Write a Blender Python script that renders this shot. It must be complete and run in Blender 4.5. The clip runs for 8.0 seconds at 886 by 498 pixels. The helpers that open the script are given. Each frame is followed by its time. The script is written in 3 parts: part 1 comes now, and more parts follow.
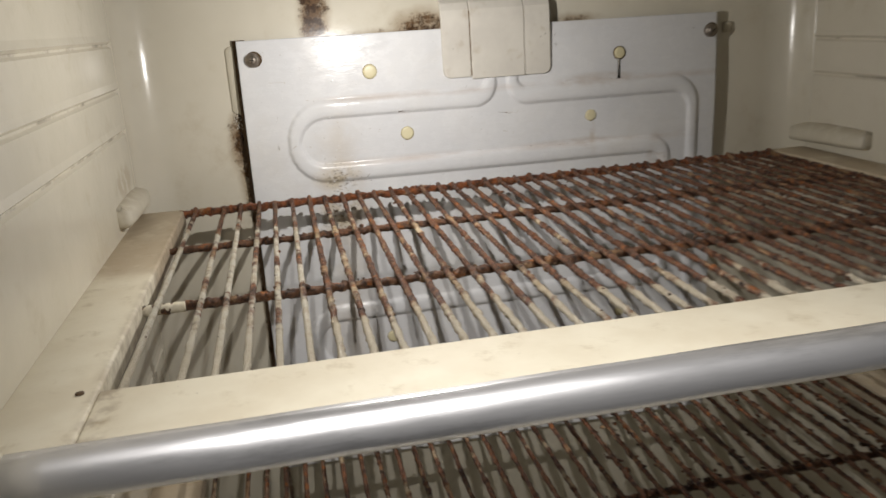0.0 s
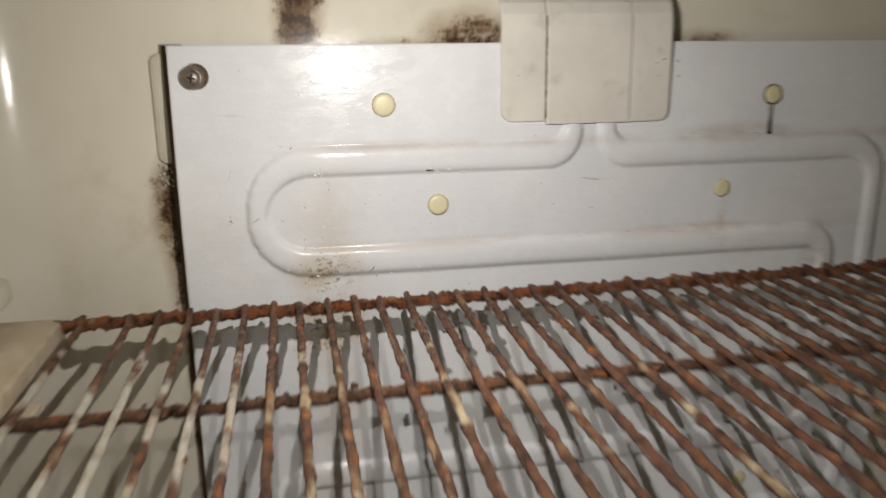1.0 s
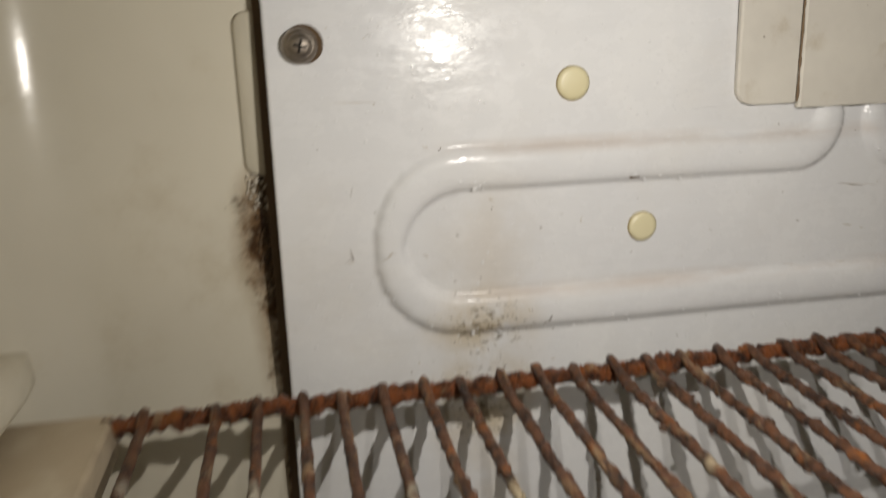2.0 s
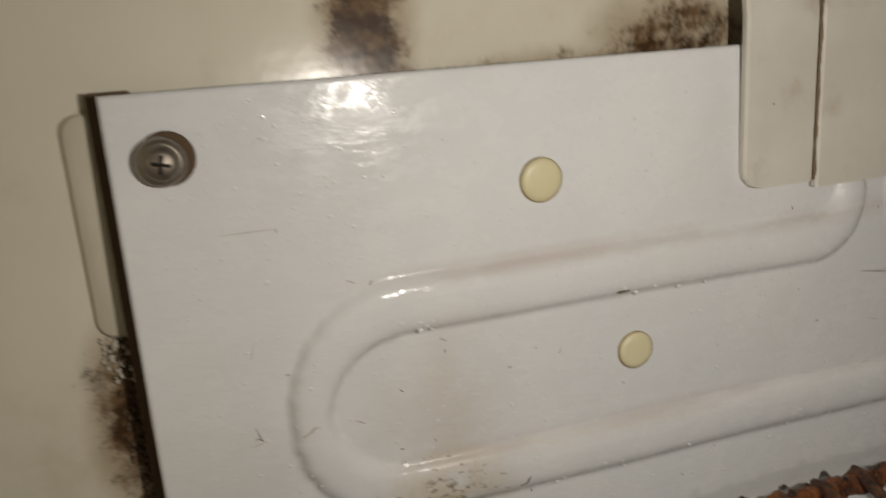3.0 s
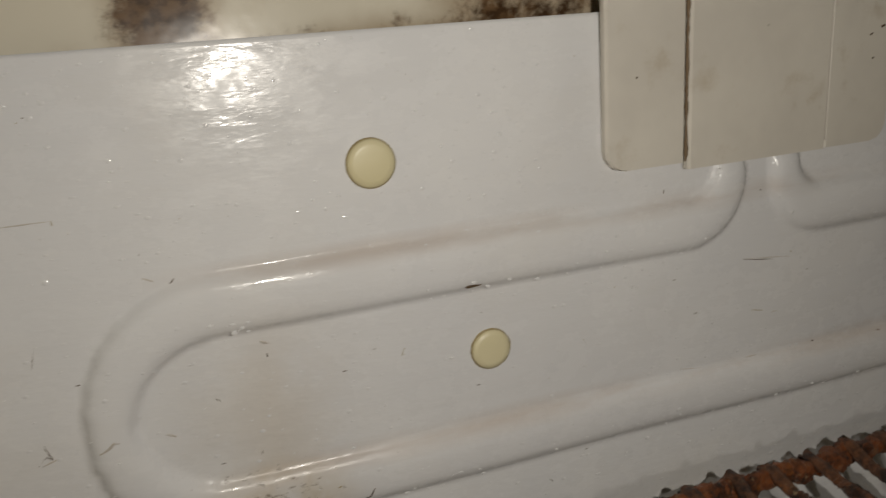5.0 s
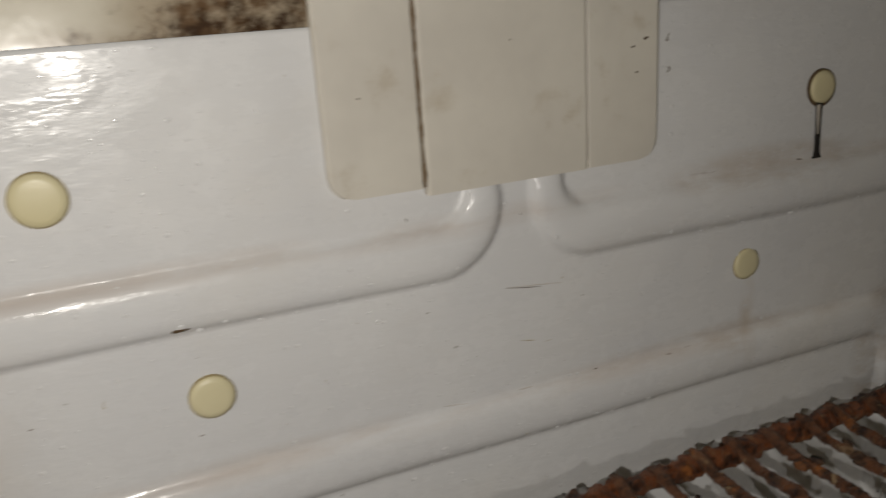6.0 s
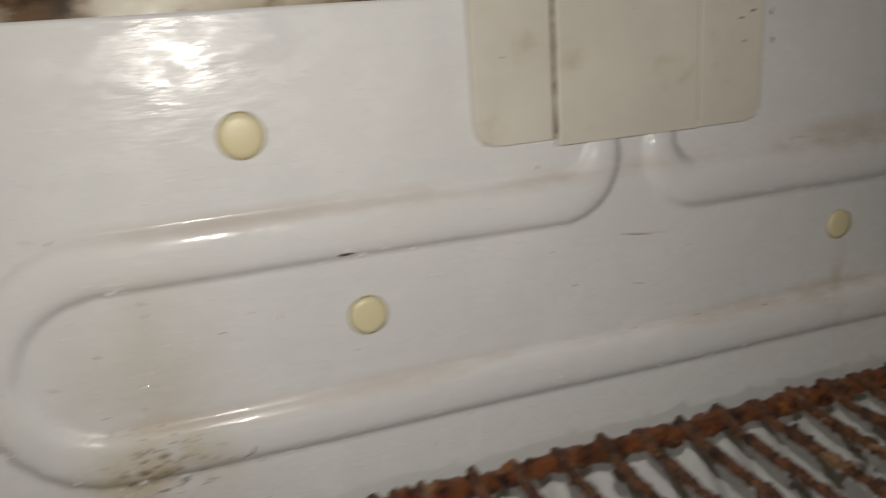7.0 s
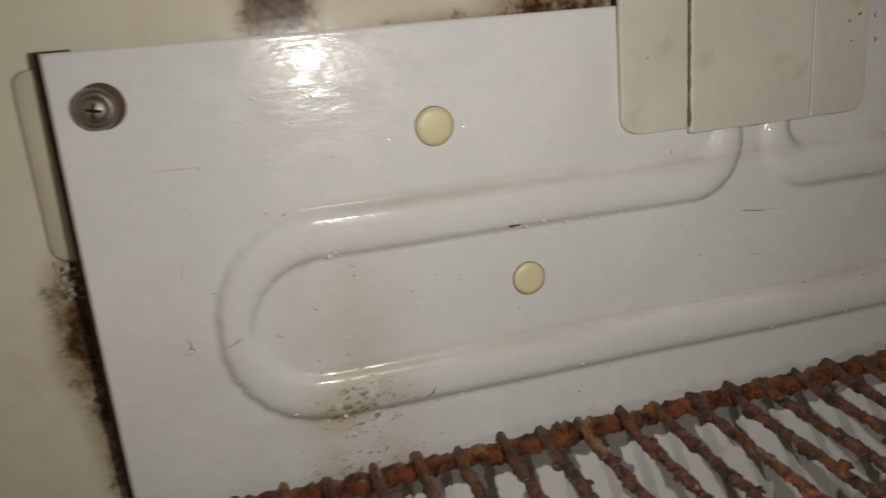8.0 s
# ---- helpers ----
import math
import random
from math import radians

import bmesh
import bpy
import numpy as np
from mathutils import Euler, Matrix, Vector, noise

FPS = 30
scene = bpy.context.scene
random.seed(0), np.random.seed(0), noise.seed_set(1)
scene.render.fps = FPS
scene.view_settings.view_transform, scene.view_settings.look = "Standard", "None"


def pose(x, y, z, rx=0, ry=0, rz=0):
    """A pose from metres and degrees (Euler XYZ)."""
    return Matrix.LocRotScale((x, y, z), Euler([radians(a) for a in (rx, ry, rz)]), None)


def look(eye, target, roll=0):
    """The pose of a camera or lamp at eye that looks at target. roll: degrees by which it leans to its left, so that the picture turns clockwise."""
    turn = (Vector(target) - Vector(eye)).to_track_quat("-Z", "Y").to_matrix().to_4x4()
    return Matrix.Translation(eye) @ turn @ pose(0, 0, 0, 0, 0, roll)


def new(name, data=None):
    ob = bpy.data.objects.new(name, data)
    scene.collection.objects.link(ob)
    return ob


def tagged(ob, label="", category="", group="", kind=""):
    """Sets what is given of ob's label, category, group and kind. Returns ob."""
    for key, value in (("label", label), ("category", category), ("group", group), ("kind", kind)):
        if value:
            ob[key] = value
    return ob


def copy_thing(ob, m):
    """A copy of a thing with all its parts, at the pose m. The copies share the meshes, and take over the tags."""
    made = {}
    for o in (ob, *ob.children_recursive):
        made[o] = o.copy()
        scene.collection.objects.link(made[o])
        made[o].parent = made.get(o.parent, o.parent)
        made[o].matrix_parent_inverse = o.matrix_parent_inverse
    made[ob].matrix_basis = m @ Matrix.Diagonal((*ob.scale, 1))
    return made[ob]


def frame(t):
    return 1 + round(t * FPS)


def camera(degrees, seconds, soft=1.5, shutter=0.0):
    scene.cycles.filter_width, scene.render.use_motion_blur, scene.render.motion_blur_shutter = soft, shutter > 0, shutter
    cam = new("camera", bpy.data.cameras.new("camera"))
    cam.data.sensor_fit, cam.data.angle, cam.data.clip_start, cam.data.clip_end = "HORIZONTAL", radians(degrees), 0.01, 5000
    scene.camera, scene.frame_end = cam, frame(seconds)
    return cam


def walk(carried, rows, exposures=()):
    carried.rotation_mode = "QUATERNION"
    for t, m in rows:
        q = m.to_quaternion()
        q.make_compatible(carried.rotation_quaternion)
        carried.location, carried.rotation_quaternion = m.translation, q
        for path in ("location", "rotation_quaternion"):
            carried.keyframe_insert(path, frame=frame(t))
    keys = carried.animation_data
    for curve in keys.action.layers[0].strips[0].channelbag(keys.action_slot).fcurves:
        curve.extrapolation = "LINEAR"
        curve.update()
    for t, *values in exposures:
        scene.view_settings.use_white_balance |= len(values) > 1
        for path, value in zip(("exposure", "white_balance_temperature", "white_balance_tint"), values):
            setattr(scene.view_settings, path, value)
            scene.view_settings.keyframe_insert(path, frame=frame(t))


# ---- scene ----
cam = camera(58.4, 8.0, 1.45, 0.6)
PATH = [
    (0, (-0.162, -0.604, 0.124), (0.197, 1.281, -0.438), -3.7),
    (0.2, (-0.156, -0.581, 0.114), (0.17, 1.317, -0.423), -4.7),
    (0.5, (-0.141, -0.513, 0.099), (0.156, 1.408, -0.371), -4.4),
    (1, (-0.137, -0.371, 0.115), (0.223, 1.532, -0.386), -0.8),
    (1.5, (-0.178, -0.289, 0.116), (0.16, 1.588, -0.488), 2.0),
    (1.7, (-0.184, -0.271, 0.099), (0.113, 1.624, -0.468), -0.5),
    (2.8, (-0.178, -0.177, 0.124), (0.379, 1.681, -0.365), -4.0),
    (3, (-0.172, -0.171, 0.123), (0.395, 1.674, -0.398), -4.2),
    (3.5, (-0.154, -0.168, 0.117), (0.433, 1.655, -0.458), -4.1),
    (4, (-0.145, -0.168, 0.114), (0.44, 1.657, -0.457), -3.7),
    (4.2, (-0.146, -0.164, 0.119), (0.455, 1.645, -0.487), -4.0),
    (5.3, (-0.126, -0.163, 0.118), (0.494, 1.651, -0.452), -4.1),
    (5.5, (-0.118, -0.166, 0.119), (0.504, 1.645, -0.459), -3.8),
    (6, (-0.079, -0.165, 0.12), (0.637, 1.599, -0.493), -4.1),
    (6.5, (-0.071, -0.175, 0.114), (0.624, 1.61, -0.462), -5.3),
    (7, (-0.108, -0.185, 0.112), (0.485, 1.636, -0.463), -4.1),
    (7.5, (-0.133, -0.195, 0.115), (0.408, 1.636, -0.479), -4.9),
    (8, (-0.151, -0.21, 0.117), (0.348, 1.642, -0.449), -5.0),
]
walk(cam, [(t, look(eye, target, roll)) for t, eye, target, roll in PATH],
     [(0, 0.40, 6400, 11), (0.5, 0.38, 6400, 11), (1.0, 0.3, 6450, 11), (1.5, 0.22, 6550, 10), (3.0, -0.38, 6850, 9.5), (4.0, -0.46, 6850, 9.5), (5.5, -0.64, 6850, 9.5), (6.0, -0.38, 6650, 9.5), (6.5, -0.08, 6700, 10), (7.0, -0.32, 6650, 9.5), (7.5, -0.45, 6650, 9), (8.0, -0.45, 6750, 9)])


# ---- world and light ----
world = bpy.data.worlds.new("room_light")
scene.world = world
world.use_nodes = True
world.node_tree.nodes["Background"].inputs[0].default_value = (1.0, 0.96, 0.90, 1)
world.node_tree.nodes["Background"].inputs[1].default_value = 0.010


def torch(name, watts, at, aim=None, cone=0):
    """A small hard lamp, as of the hand torch held beside the lens: its beam where it has an aim, else its spill. Also
    the front fill.
    """
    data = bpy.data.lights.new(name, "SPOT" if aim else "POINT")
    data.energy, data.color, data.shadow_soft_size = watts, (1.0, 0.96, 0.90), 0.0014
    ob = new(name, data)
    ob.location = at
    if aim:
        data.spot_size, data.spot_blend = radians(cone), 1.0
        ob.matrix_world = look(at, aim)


# where the torch is held close to the plate; the last lamp is an added fill for the cabinet's front
NEAR = (-0.100, -0.172, 0.119)
torch("torch_spill", 0.70, NEAR)
torch("torch_beam", 0.36, NEAR, (-0.050, 0.0, 0.040), 150)
torch("front_fill", 6.6, (-0.130, -0.620, 0.300), (-0.066, -0.395, -0.020), 70)


# ---- node helpers ----
class Nodes:
    def __init__(self, name):
        self.mat = bpy.data.materials.new(name)
        self.mat.use_nodes = True
        self.nt = self.mat.node_tree
        self.bsdf = self.nt.nodes["Principled BSDF"]
        self.coord = self.nt.nodes.new("ShaderNodeTexCoord").outputs["Object"]
        sep = self.nt.nodes.new("ShaderNodeSeparateXYZ")
        self.nt.links.new(self.coord, sep.inputs[0])
        self.x, self.y, self.z = sep.outputs

    def put(self, socket, value):
        if hasattr(value, "links"):
            self.nt.links.new(value, socket)
        else:
            socket.default_value = value

    def math(self, op, a, b=0.0, c=0.0):
        n = self.nt.nodes.new("ShaderNodeMath")
        n.operation = op
        for s, v in zip(n.inputs, (a, b, c)):
            self.put(s, v)
        return n.outputs[0]

    def stretch(self, sx, sy, sz):
        n = self.nt.nodes.new("ShaderNodeMapping")
        self.nt.links.new(self.coord, n.inputs[0])
        n.inputs["Scale"].default_value = (sx, sy, sz)
        return n.outputs[0]

    def noise(self, scale, detail=4.0, rough=0.6, vector=None):
        n = self.nt.nodes.new("ShaderNodeTexNoise")
        self.nt.links.new(vector or self.coord, n.inputs["Vector"])
        n.inputs["Scale"].default_value, n.inputs["Detail"].default_value, n.inputs["Roughness"].default_value = scale, detail, rough
        return n.outputs[0]

    def ramp(self, value, lo, hi):
        n = self.nt.nodes.new("ShaderNodeMapRange")
        n.interpolation_type = "SMOOTHSTEP"
        self.put(n.inputs[0], value)
        n.inputs[1].default_value, n.inputs[2].default_value = lo, hi
        return n.outputs[0]

    def mix(self, fac, a, b):
        n = self.nt.nodes.new("ShaderNodeMix")
        n.data_type = "RGBA"
        self.put(n.inputs[0], fac)
        for s, v in ((n.inputs[6], a), (n.inputs[7], b)):
            self.put(s, v if hasattr(v, "links") else (*v, 1))
        return n.outputs[2]

    def spot(self, cx, cz, rx, rz):
        """1 in the middle of an ellipse in x and z, 0 at its rim and outside."""
        dx = self.math("DIVIDE", self.math("SUBTRACT", self.x, cx), rx)
        dz = self.math("DIVIDE", self.math("SUBTRACT", self.z, cz), rz)
        d = self.math("SQRT", self.math("ADD", self.math("MULTIPLY", dx, dx), self.math("MULTIPLY", dz, dz)))
        return self.math("MAXIMUM", self.math("SUBTRACT", 1.0, d), 0.0)

    def band(self, value, at, half):
        """1 where value is at a level, 0 from half away on."""
        d = self.math("ABSOLUTE", self.math("SUBTRACT", value, at))
        return self.math("MAXIMUM", self.math("SUBTRACT", 1.0, self.math("DIVIDE", d, half)), 0.0)

    def top(self, *values):
        out = values[0]
        for v in values[1:]:
            out = self.math("MAXIMUM", out, v)
        return out

    def done(self, colour, rough=0.5, metal=0.0, bump=None, strength=0.2, distance=0.001, coat=0.0, shine=0.5):
        self.put(self.bsdf.inputs["Base Color"], colour if hasattr(colour, "links") else (*colour, 1))
        self.put(self.bsdf.inputs["Roughness"], rough)
        self.put(self.bsdf.inputs["Metallic"], metal)
        self.bsdf.inputs["Coat Weight"].default_value = coat
        self.bsdf.inputs["Specular IOR Level"].default_value = shine
        self.bsdf.inputs["Coat Roughness"].default_value = 0.08
        if bump is not None:
            n = self.nt.nodes.new("ShaderNodeBump")
            n.inputs["Strength"].default_value, n.inputs["Distance"].default_value = strength, distance
            self.nt.links.new(bump, n.inputs["Height"])
            self.nt.links.new(n.outputs[0], self.bsdf.inputs["Normal"])
        return self.mat


def plate_material():
    n = Nodes("white_enamel_plate")
    fine = n.noise(1000, 3, 0.6, n.stretch(0.40, 1, 1))
    waves = n.noise(165, 3, 0.55, n.stretch(0.5, 1, 1.5))
    clouds = n.noise(14, 3)
    col = n.mix(n.ramp(clouds, 0.35, 0.7), (0.655, 0.661, 0.677), (0.712, 0.714, 0.718))
    brushed = n.ramp(n.noise(420, 4, 0.65, n.stretch(0.05, 1, 1)), 0.50, 0.72)
    col = n.mix(n.math("MULTIPLY", brushed, 0.045), col, (0.50, 0.49, 0.47))
    haze = n.ramp(n.noise(22, 5, 0.6, n.stretch(0.7, 1, 1)), 0.48, 0.75)
    col = n.mix(n.math("MULTIPLY", haze, 0.22), col, (0.58, 0.54, 0.47))
    # yellowed streak running down the plate near its left end
    streak = n.math("MULTIPLY", n.band(n.x, -0.122, 0.024), n.ramp(n.z, 0.075, 0.03))
    streak = n.math("MULTIPLY", streak, n.ramp(n.noise(45, 5), 0.3, 0.62))
    col = n.mix(n.math("MULTIPLY", streak, 0.36), col, (0.52, 0.44, 0.33))
    # film of grime along the tubes' upper sides
    film = n.math("MULTIPLY", n.top(n.band(n.z, 0.0685, 0.0036), n.band(n.z, 0.0202, 0.004)), n.ramp(n.x, -0.150, -0.115))
    film = n.math("MULTIPLY", film, n.ramp(n.noise(60, 5, 0.65, n.stretch(0.25, 1, 1)), 0.36, 0.66))
    col = n.mix(n.math("MULTIPLY", film, 0.58), col, (0.48, 0.40, 0.34))
    # heavier grime on the tubes at the right
    grime = n.top(n.spot(0.066, 0.0195, 0.055, 0.0065), n.spot(0.088, 0.069, 0.045, 0.0075), n.spot(0.138, 0.0, 0.012, 0.03))
    grime = n.math("MULTIPLY", n.ramp(grime, 0.0, 0.5), n.ramp(n.noise(85, 6, 0.7, n.stretch(0.3, 1, 1)), 0.42, 0.62))
    col = n.mix(n.math("MULTIPLY", grime, 0.42), col, (0.44, 0.36, 0.29))
    thread = n.math("MULTIPLY", n.top(n.spot(0.07, 0.0205, 0.05, 0.003), n.spot(0.09, 0.071, 0.04, 0.004)), n.ramp(n.noise(120, 6, 0.75, n.stretch(0.2, 1, 1.5)), 0.56, 0.64))
    col = n.mix(n.math("MULTIPLY", n.ramp(thread, 0.1, 0.5), 0.7), col, (0.22, 0.16, 0.12))
    drip = n.math("MULTIPLY", n.spot(0.0815, 0.024, 0.0035, 0.018), n.ramp(n.noise(90, 4), 0.3, 0.6))
    col = n.mix(n.math("MULTIPLY", drip, 0.6), col, (0.48, 0.40, 0.32))
    # dark specks: thick in the dirty patch, sparse elsewhere
    patch = n.top(n.spot(-0.125, 0.010, 0.028, 0.018), n.spot(-0.125, -0.02, 0.03, 0.03))
    specks = n.ramp(n.math("ADD", n.noise(520, 5, 0.7, n.stretch(0.7, 1, 1)), n.math("MULTIPLY", patch, 0.22)), 0.68, 0.78)
    specks = n.math("MULTIPLY", specks, n.ramp(patch, 0.0, 0.25))
    dirt = n.math("MULTIPLY", n.ramp(patch, 0.1, 0.8), n.ramp(n.noise(70, 5), 0.35, 0.62))
    col = n.mix(n.math("MULTIPLY", dirt, 0.6), col, (0.46, 0.36, 0.20))
    col = n.mix(n.math("MULTIPLY", specks, 0.65), col, (0.11, 0.08, 0.045))
    flecks = n.ramp(n.noise(260, 3, 0.6, n.stretch(0.5, 1, 1.2)), 0.755, 0.785)
    col = n.mix(n.math("MULTIPLY", flecks, 0.8), col, (0.2, 0.18, 0.15))
    worn = n.ramp(n.noise(130, 4, 0.7, n.stretch(0.7, 1, 1)), 0.40, 0.62)
    height = n.math("ADD", n.math("MULTIPLY", fine, 0.10), n.math("MULTIPLY", waves, 0.42))
    return n.done(col, n.math("MULTIPLY_ADD", worn, 0.22, 0.14), 0, height, 0.75, 0.0006, shine=0.22)


def liner_material():
    n = Nodes("cream_enamel_liner")
    clouds = n.noise(9, 4)
    col = n.mix(n.ramp(clouds, 0.3, 0.7), (0.60, 0.56, 0.46), (0.66, 0.62, 0.52))
    blot = n.ramp(n.noise(38, 5, 0.65), 0.52, 0.78)
    col = n.mix(n.math("MULTIPLY", blot, 0.35), col, (0.45, 0.38, 0.26))
    # mould: a streak over the plate, a patch by the cover, a trail down the plate's left edge; the trail's last,
    # narrow band paints shade along that edge
    rag = n.noise(150, 6, 0.72)
    coarse = n.noise(55, 4, 0.6)
    streak = n.math("MULTIPLY", n.band(n.x, -0.1305, 0.016), n.ramp(n.z, 0.10, 0.118))
    streak = n.math("MULTIPLY", streak, n.ramp(n.z, 0.20, 0.15))
    corner = n.spot(-0.050, 0.117, 0.034, 0.020)
    far = n.spot(0.072, 0.116, 0.03, 0.008)
    rim = n.math("MULTIPLY", n.band(n.z, 0.115, 0.006), n.band(n.x, -0.07, 0.11))
    trail = n.top(n.spot(-0.1935, 0.044, 0.0130, 0.032), n.math("MULTIPLY", n.spot(-0.1910, 0.015, 0.0105, 0.060), 0.7), n.math("MULTIPLY", n.math("MULTIPLY", n.band(n.x, -0.1910, 0.0040), n.ramp(n.z, 0.116, 0.108)), 0.8))
    mould = n.top(streak, n.math("MULTIPLY", corner, 0.85), n.math("MULTIPLY", far, 0.6), n.math("MULTIPLY", rim, 0.5), trail)
    tan = n.math("MULTIPLY", n.ramp(n.math("ADD", mould, n.math("MULTIPLY", coarse, 0.5)), 0.3, 0.8), 0.75)
    tan = n.math("MULTIPLY", tan, n.ramp(mould, 0.0, 0.12))
    col = n.mix(tan, col, (0.33, 0.25, 0.16))
    dark = n.ramp(n.math("ADD", n.math("MULTIPLY", mould, 0.62), rag), 0.69, 0.95)
    dark = n.math("MULTIPLY", dark, n.ramp(mould, 0.0, 0.1))
    col = n.mix(dark, col, n.mix(n.ramp(n.noise(210, 4), 0.4, 0.62), (0.05, 0.026, 0.012), (0.14, 0.083, 0.042)))
    # tan dirt over the left shelf rest
    rest = n.math("MULTIPLY", n.spot(-0.268, 0.032, 0.02, 0.014), n.math("MULTIPLY", n.math("MULTIPLY", n.ramp(n.y, -0.10, -0.05), n.ramp(n.y, -0.02, -0.045)), n.ramp(n.noise(70, 5), 0.3, 0.55)))
    col = n.mix(n.math("MULTIPLY", n.ramp(rest, 0.0, 0.6), 0.4), col, (0.33, 0.26, 0.15))
    # dirt lodged in the wall's grooves
    lines = n.top(*[n.band(n.z, z, 0.0015) for z in (0.1195, 0.0890, 0.0615)])
    lines = n.math("MULTIPLY", lines, n.math("MULTIPLY", n.math("GREATER_THAN", n.math("ABSOLUTE", n.x), 0.25), n.ramp(n.y, -0.015, -0.05)))
    lodged = n.math("MULTIPLY", n.ramp(lines, 0.2, 0.7), n.ramp(n.noise(26, 5, 0.7), 0.47, 0.66))
    col = n.mix(n.math("MULTIPLY", lodged, 0.5), col, (0.06, 0.045, 0.03))
    return n.done(col, n.math("MULTIPLY_ADD", clouds, 0.14, 0.13), 0, n.noise(60, 3), 0.13, 0.0012)


def plastic_material(name, a, b, stain=0.4, rough=0.42):
    n = Nodes(name)
    col = n.mix(n.ramp(n.noise(25, 4), 0.35, 0.68), a, b)
    blot = n.ramp(n.noise(60, 6, 0.68), 0.56, 0.76)
    col = n.mix(n.math("MULTIPLY", blot, stain), col, (0.36, 0.28, 0.17))
    speck = n.ramp(n.noise(190, 4, 0.6), 0.74, 0.79)
    col = n.mix(n.math("MULTIPLY", speck, 0.7), col, (0.16, 0.11, 0.07))
    return n.done(col, n.math("MULTIPLY_ADD", n.noise(30, 3), 0.2, rough - 0.1), 0, n.noise(350, 3), 0.12, 0.0005)


def wire_material(name, bias, coat_a, coat_b, warm=(0.190, 0.078, 0.035), wet=0.22, tan=0.57):
    """White-coated wire eaten by rust; bias shifts how much rust there is."""
    n = Nodes(name)
    ob = n.nt.nodes.new("ShaderNodeObjectInfo").outputs["Random"]
    big = n.noise(42, 4, 0.6)
    ends = n.ramp(n.y, -0.225, -0.285)
    rear = n.ramp(n.y, -0.06, 0.0)
    amount = n.math("ADD", big, n.math("MULTIPLY_ADD", ends, -0.28, n.math("MULTIPLY", rear, 0.12)))
    amount = n.math("ADD", amount, n.math("MULTIPLY_ADD", ob, 0.12, bias - 0.06))
    amount = n.math("ADD", amount, n.math("MULTIPLY", n.ramp(n.x, 0.18, 0.46), 0.16))
    amount = n.math("ADD", amount, n.math("MULTIPLY", n.math("MULTIPLY", n.ramp(n.y, -0.03, -0.09), n.ramp(n.x, 0.30, 0.12)), -0.13))
    amount = n.math("ADD", amount, n.math("MULTIPLY", n.noise(230, 4, 0.65), 0.22))
    rust = n.ramp(amount, 0.50, 0.63)
    rustcol = n.mix(n.ramp(n.noise(260, 6, 0.75), 0.36, 0.60), (0.022, 0.011, 0.008), warm)
    rustcol = n.mix(n.ramp(n.math("MULTIPLY_ADD", ob, 0.10, n.noise(130, 5, 0.65, n.stretch(1, 0.35, 1))), tan + 0.05, tan + 0.15), rustcol, (0.33, 0.205, 0.11))
    rustcol = n.mix(n.ramp(n.noise(330, 3, 0.6), 0.64, 0.74), rustcol, (0.36, 0.25, 0.14))
    rustcol = n.mix(n.ramp(n.noise(95, 5, 0.7), 0.56, 0.68), rustcol, (0.36, 0.125, 0.03))
    coat = n.mix(n.ramp(n.noise(120, 4), 0.4, 0.7), coat_a, coat_b)
    coat = n.mix(ends, coat, n.mix(n.noise(150, 4), (0.60, 0.55, 0.44), (0.46, 0.39, 0.28)))
    col = n.mix(rust, coat, rustcol)
    return n.done(col, n.math("MULTIPLY_ADD", n.noise(500, 3), 0.5, wet - 0.05), 0, n.noise(700, 5, 0.75), 1.0, 0.0020)


def metal_material(name, colour, rough, scratch=(1, 1, 1), metal=1.0, relief=0.10):
    n = Nodes(name)
    g = n.noise(90, 5, 0.65, n.stretch(*scratch))
    col = n.mix(n.ramp(n.noise(60, 6, 0.7, n.stretch(*scratch)), 0.48, 0.68), colour, tuple(c * 0.68 for c in colour))
    return n.done(col, n.math("MULTIPLY_ADD", g, 0.3, rough - 0.10), metal, g, relief, 0.0005)


def plain_material(name, colour, rough=0.6, grain=300):
    n = Nodes(name)
    return n.done(n.mix(n.noise(grain, 3), tuple(c * 0.8 for c in colour), colour), rough, 0, n.noise(grain, 3), 0.1, 0.0004)


PLATE = plate_material()
LINER = liner_material()
COVER = plastic_material("aged_cream_plastic", (0.57, 0.54, 0.485), (0.65, 0.62, 0.555), 0.42, 0.48)


def frame_material():
    """Cream paint with tan dirt along the rear of the side strip, and broken darkening by the wires."""
    n = Nodes("cream_painted_frame")
    col = n.mix(n.ramp(n.noise(25, 4), 0.35, 0.68), (0.64, 0.58, 0.45), (0.71, 0.66, 0.53))
    blot = n.ramp(n.noise(60, 6, 0.68), 0.54, 0.74)
    col = n.mix(n.math("MULTIPLY", blot, 0.50), col, (0.36, 0.28, 0.17))
    rear = n.math("MULTIPLY", n.ramp(n.math("MULTIPLY_ADD", n.noise(40, 4), 0.03, n.y), -0.150, -0.120), n.ramp(n.noise(33, 5), 0.15, 0.5))
    col = n.mix(n.math("MULTIPLY", rear, 0.7), col, (0.36, 0.27, 0.17))
    edge = n.math("MULTIPLY", n.ramp(n.x, -0.006, 0.004), n.ramp(n.x, 0.012, 0.004))
    col = n.mix(n.math("MULTIPLY", n.math("MULTIPLY", edge, n.ramp(n.noise(90, 5), 0.4, 0.6)), 0.6), col, (0.20, 0.14, 0.09))
    speck = n.ramp(n.noise(190, 4, 0.6), 0.72, 0.78)
    col = n.mix(n.math("MULTIPLY", speck, 0.7), col, (0.16, 0.11, 0.07))
    return n.done(col, n.math("MULTIPLY_ADD", n.noise(30, 3), 0.2, 0.54), 0, n.noise(350, 3), 0.14, 0.0006)


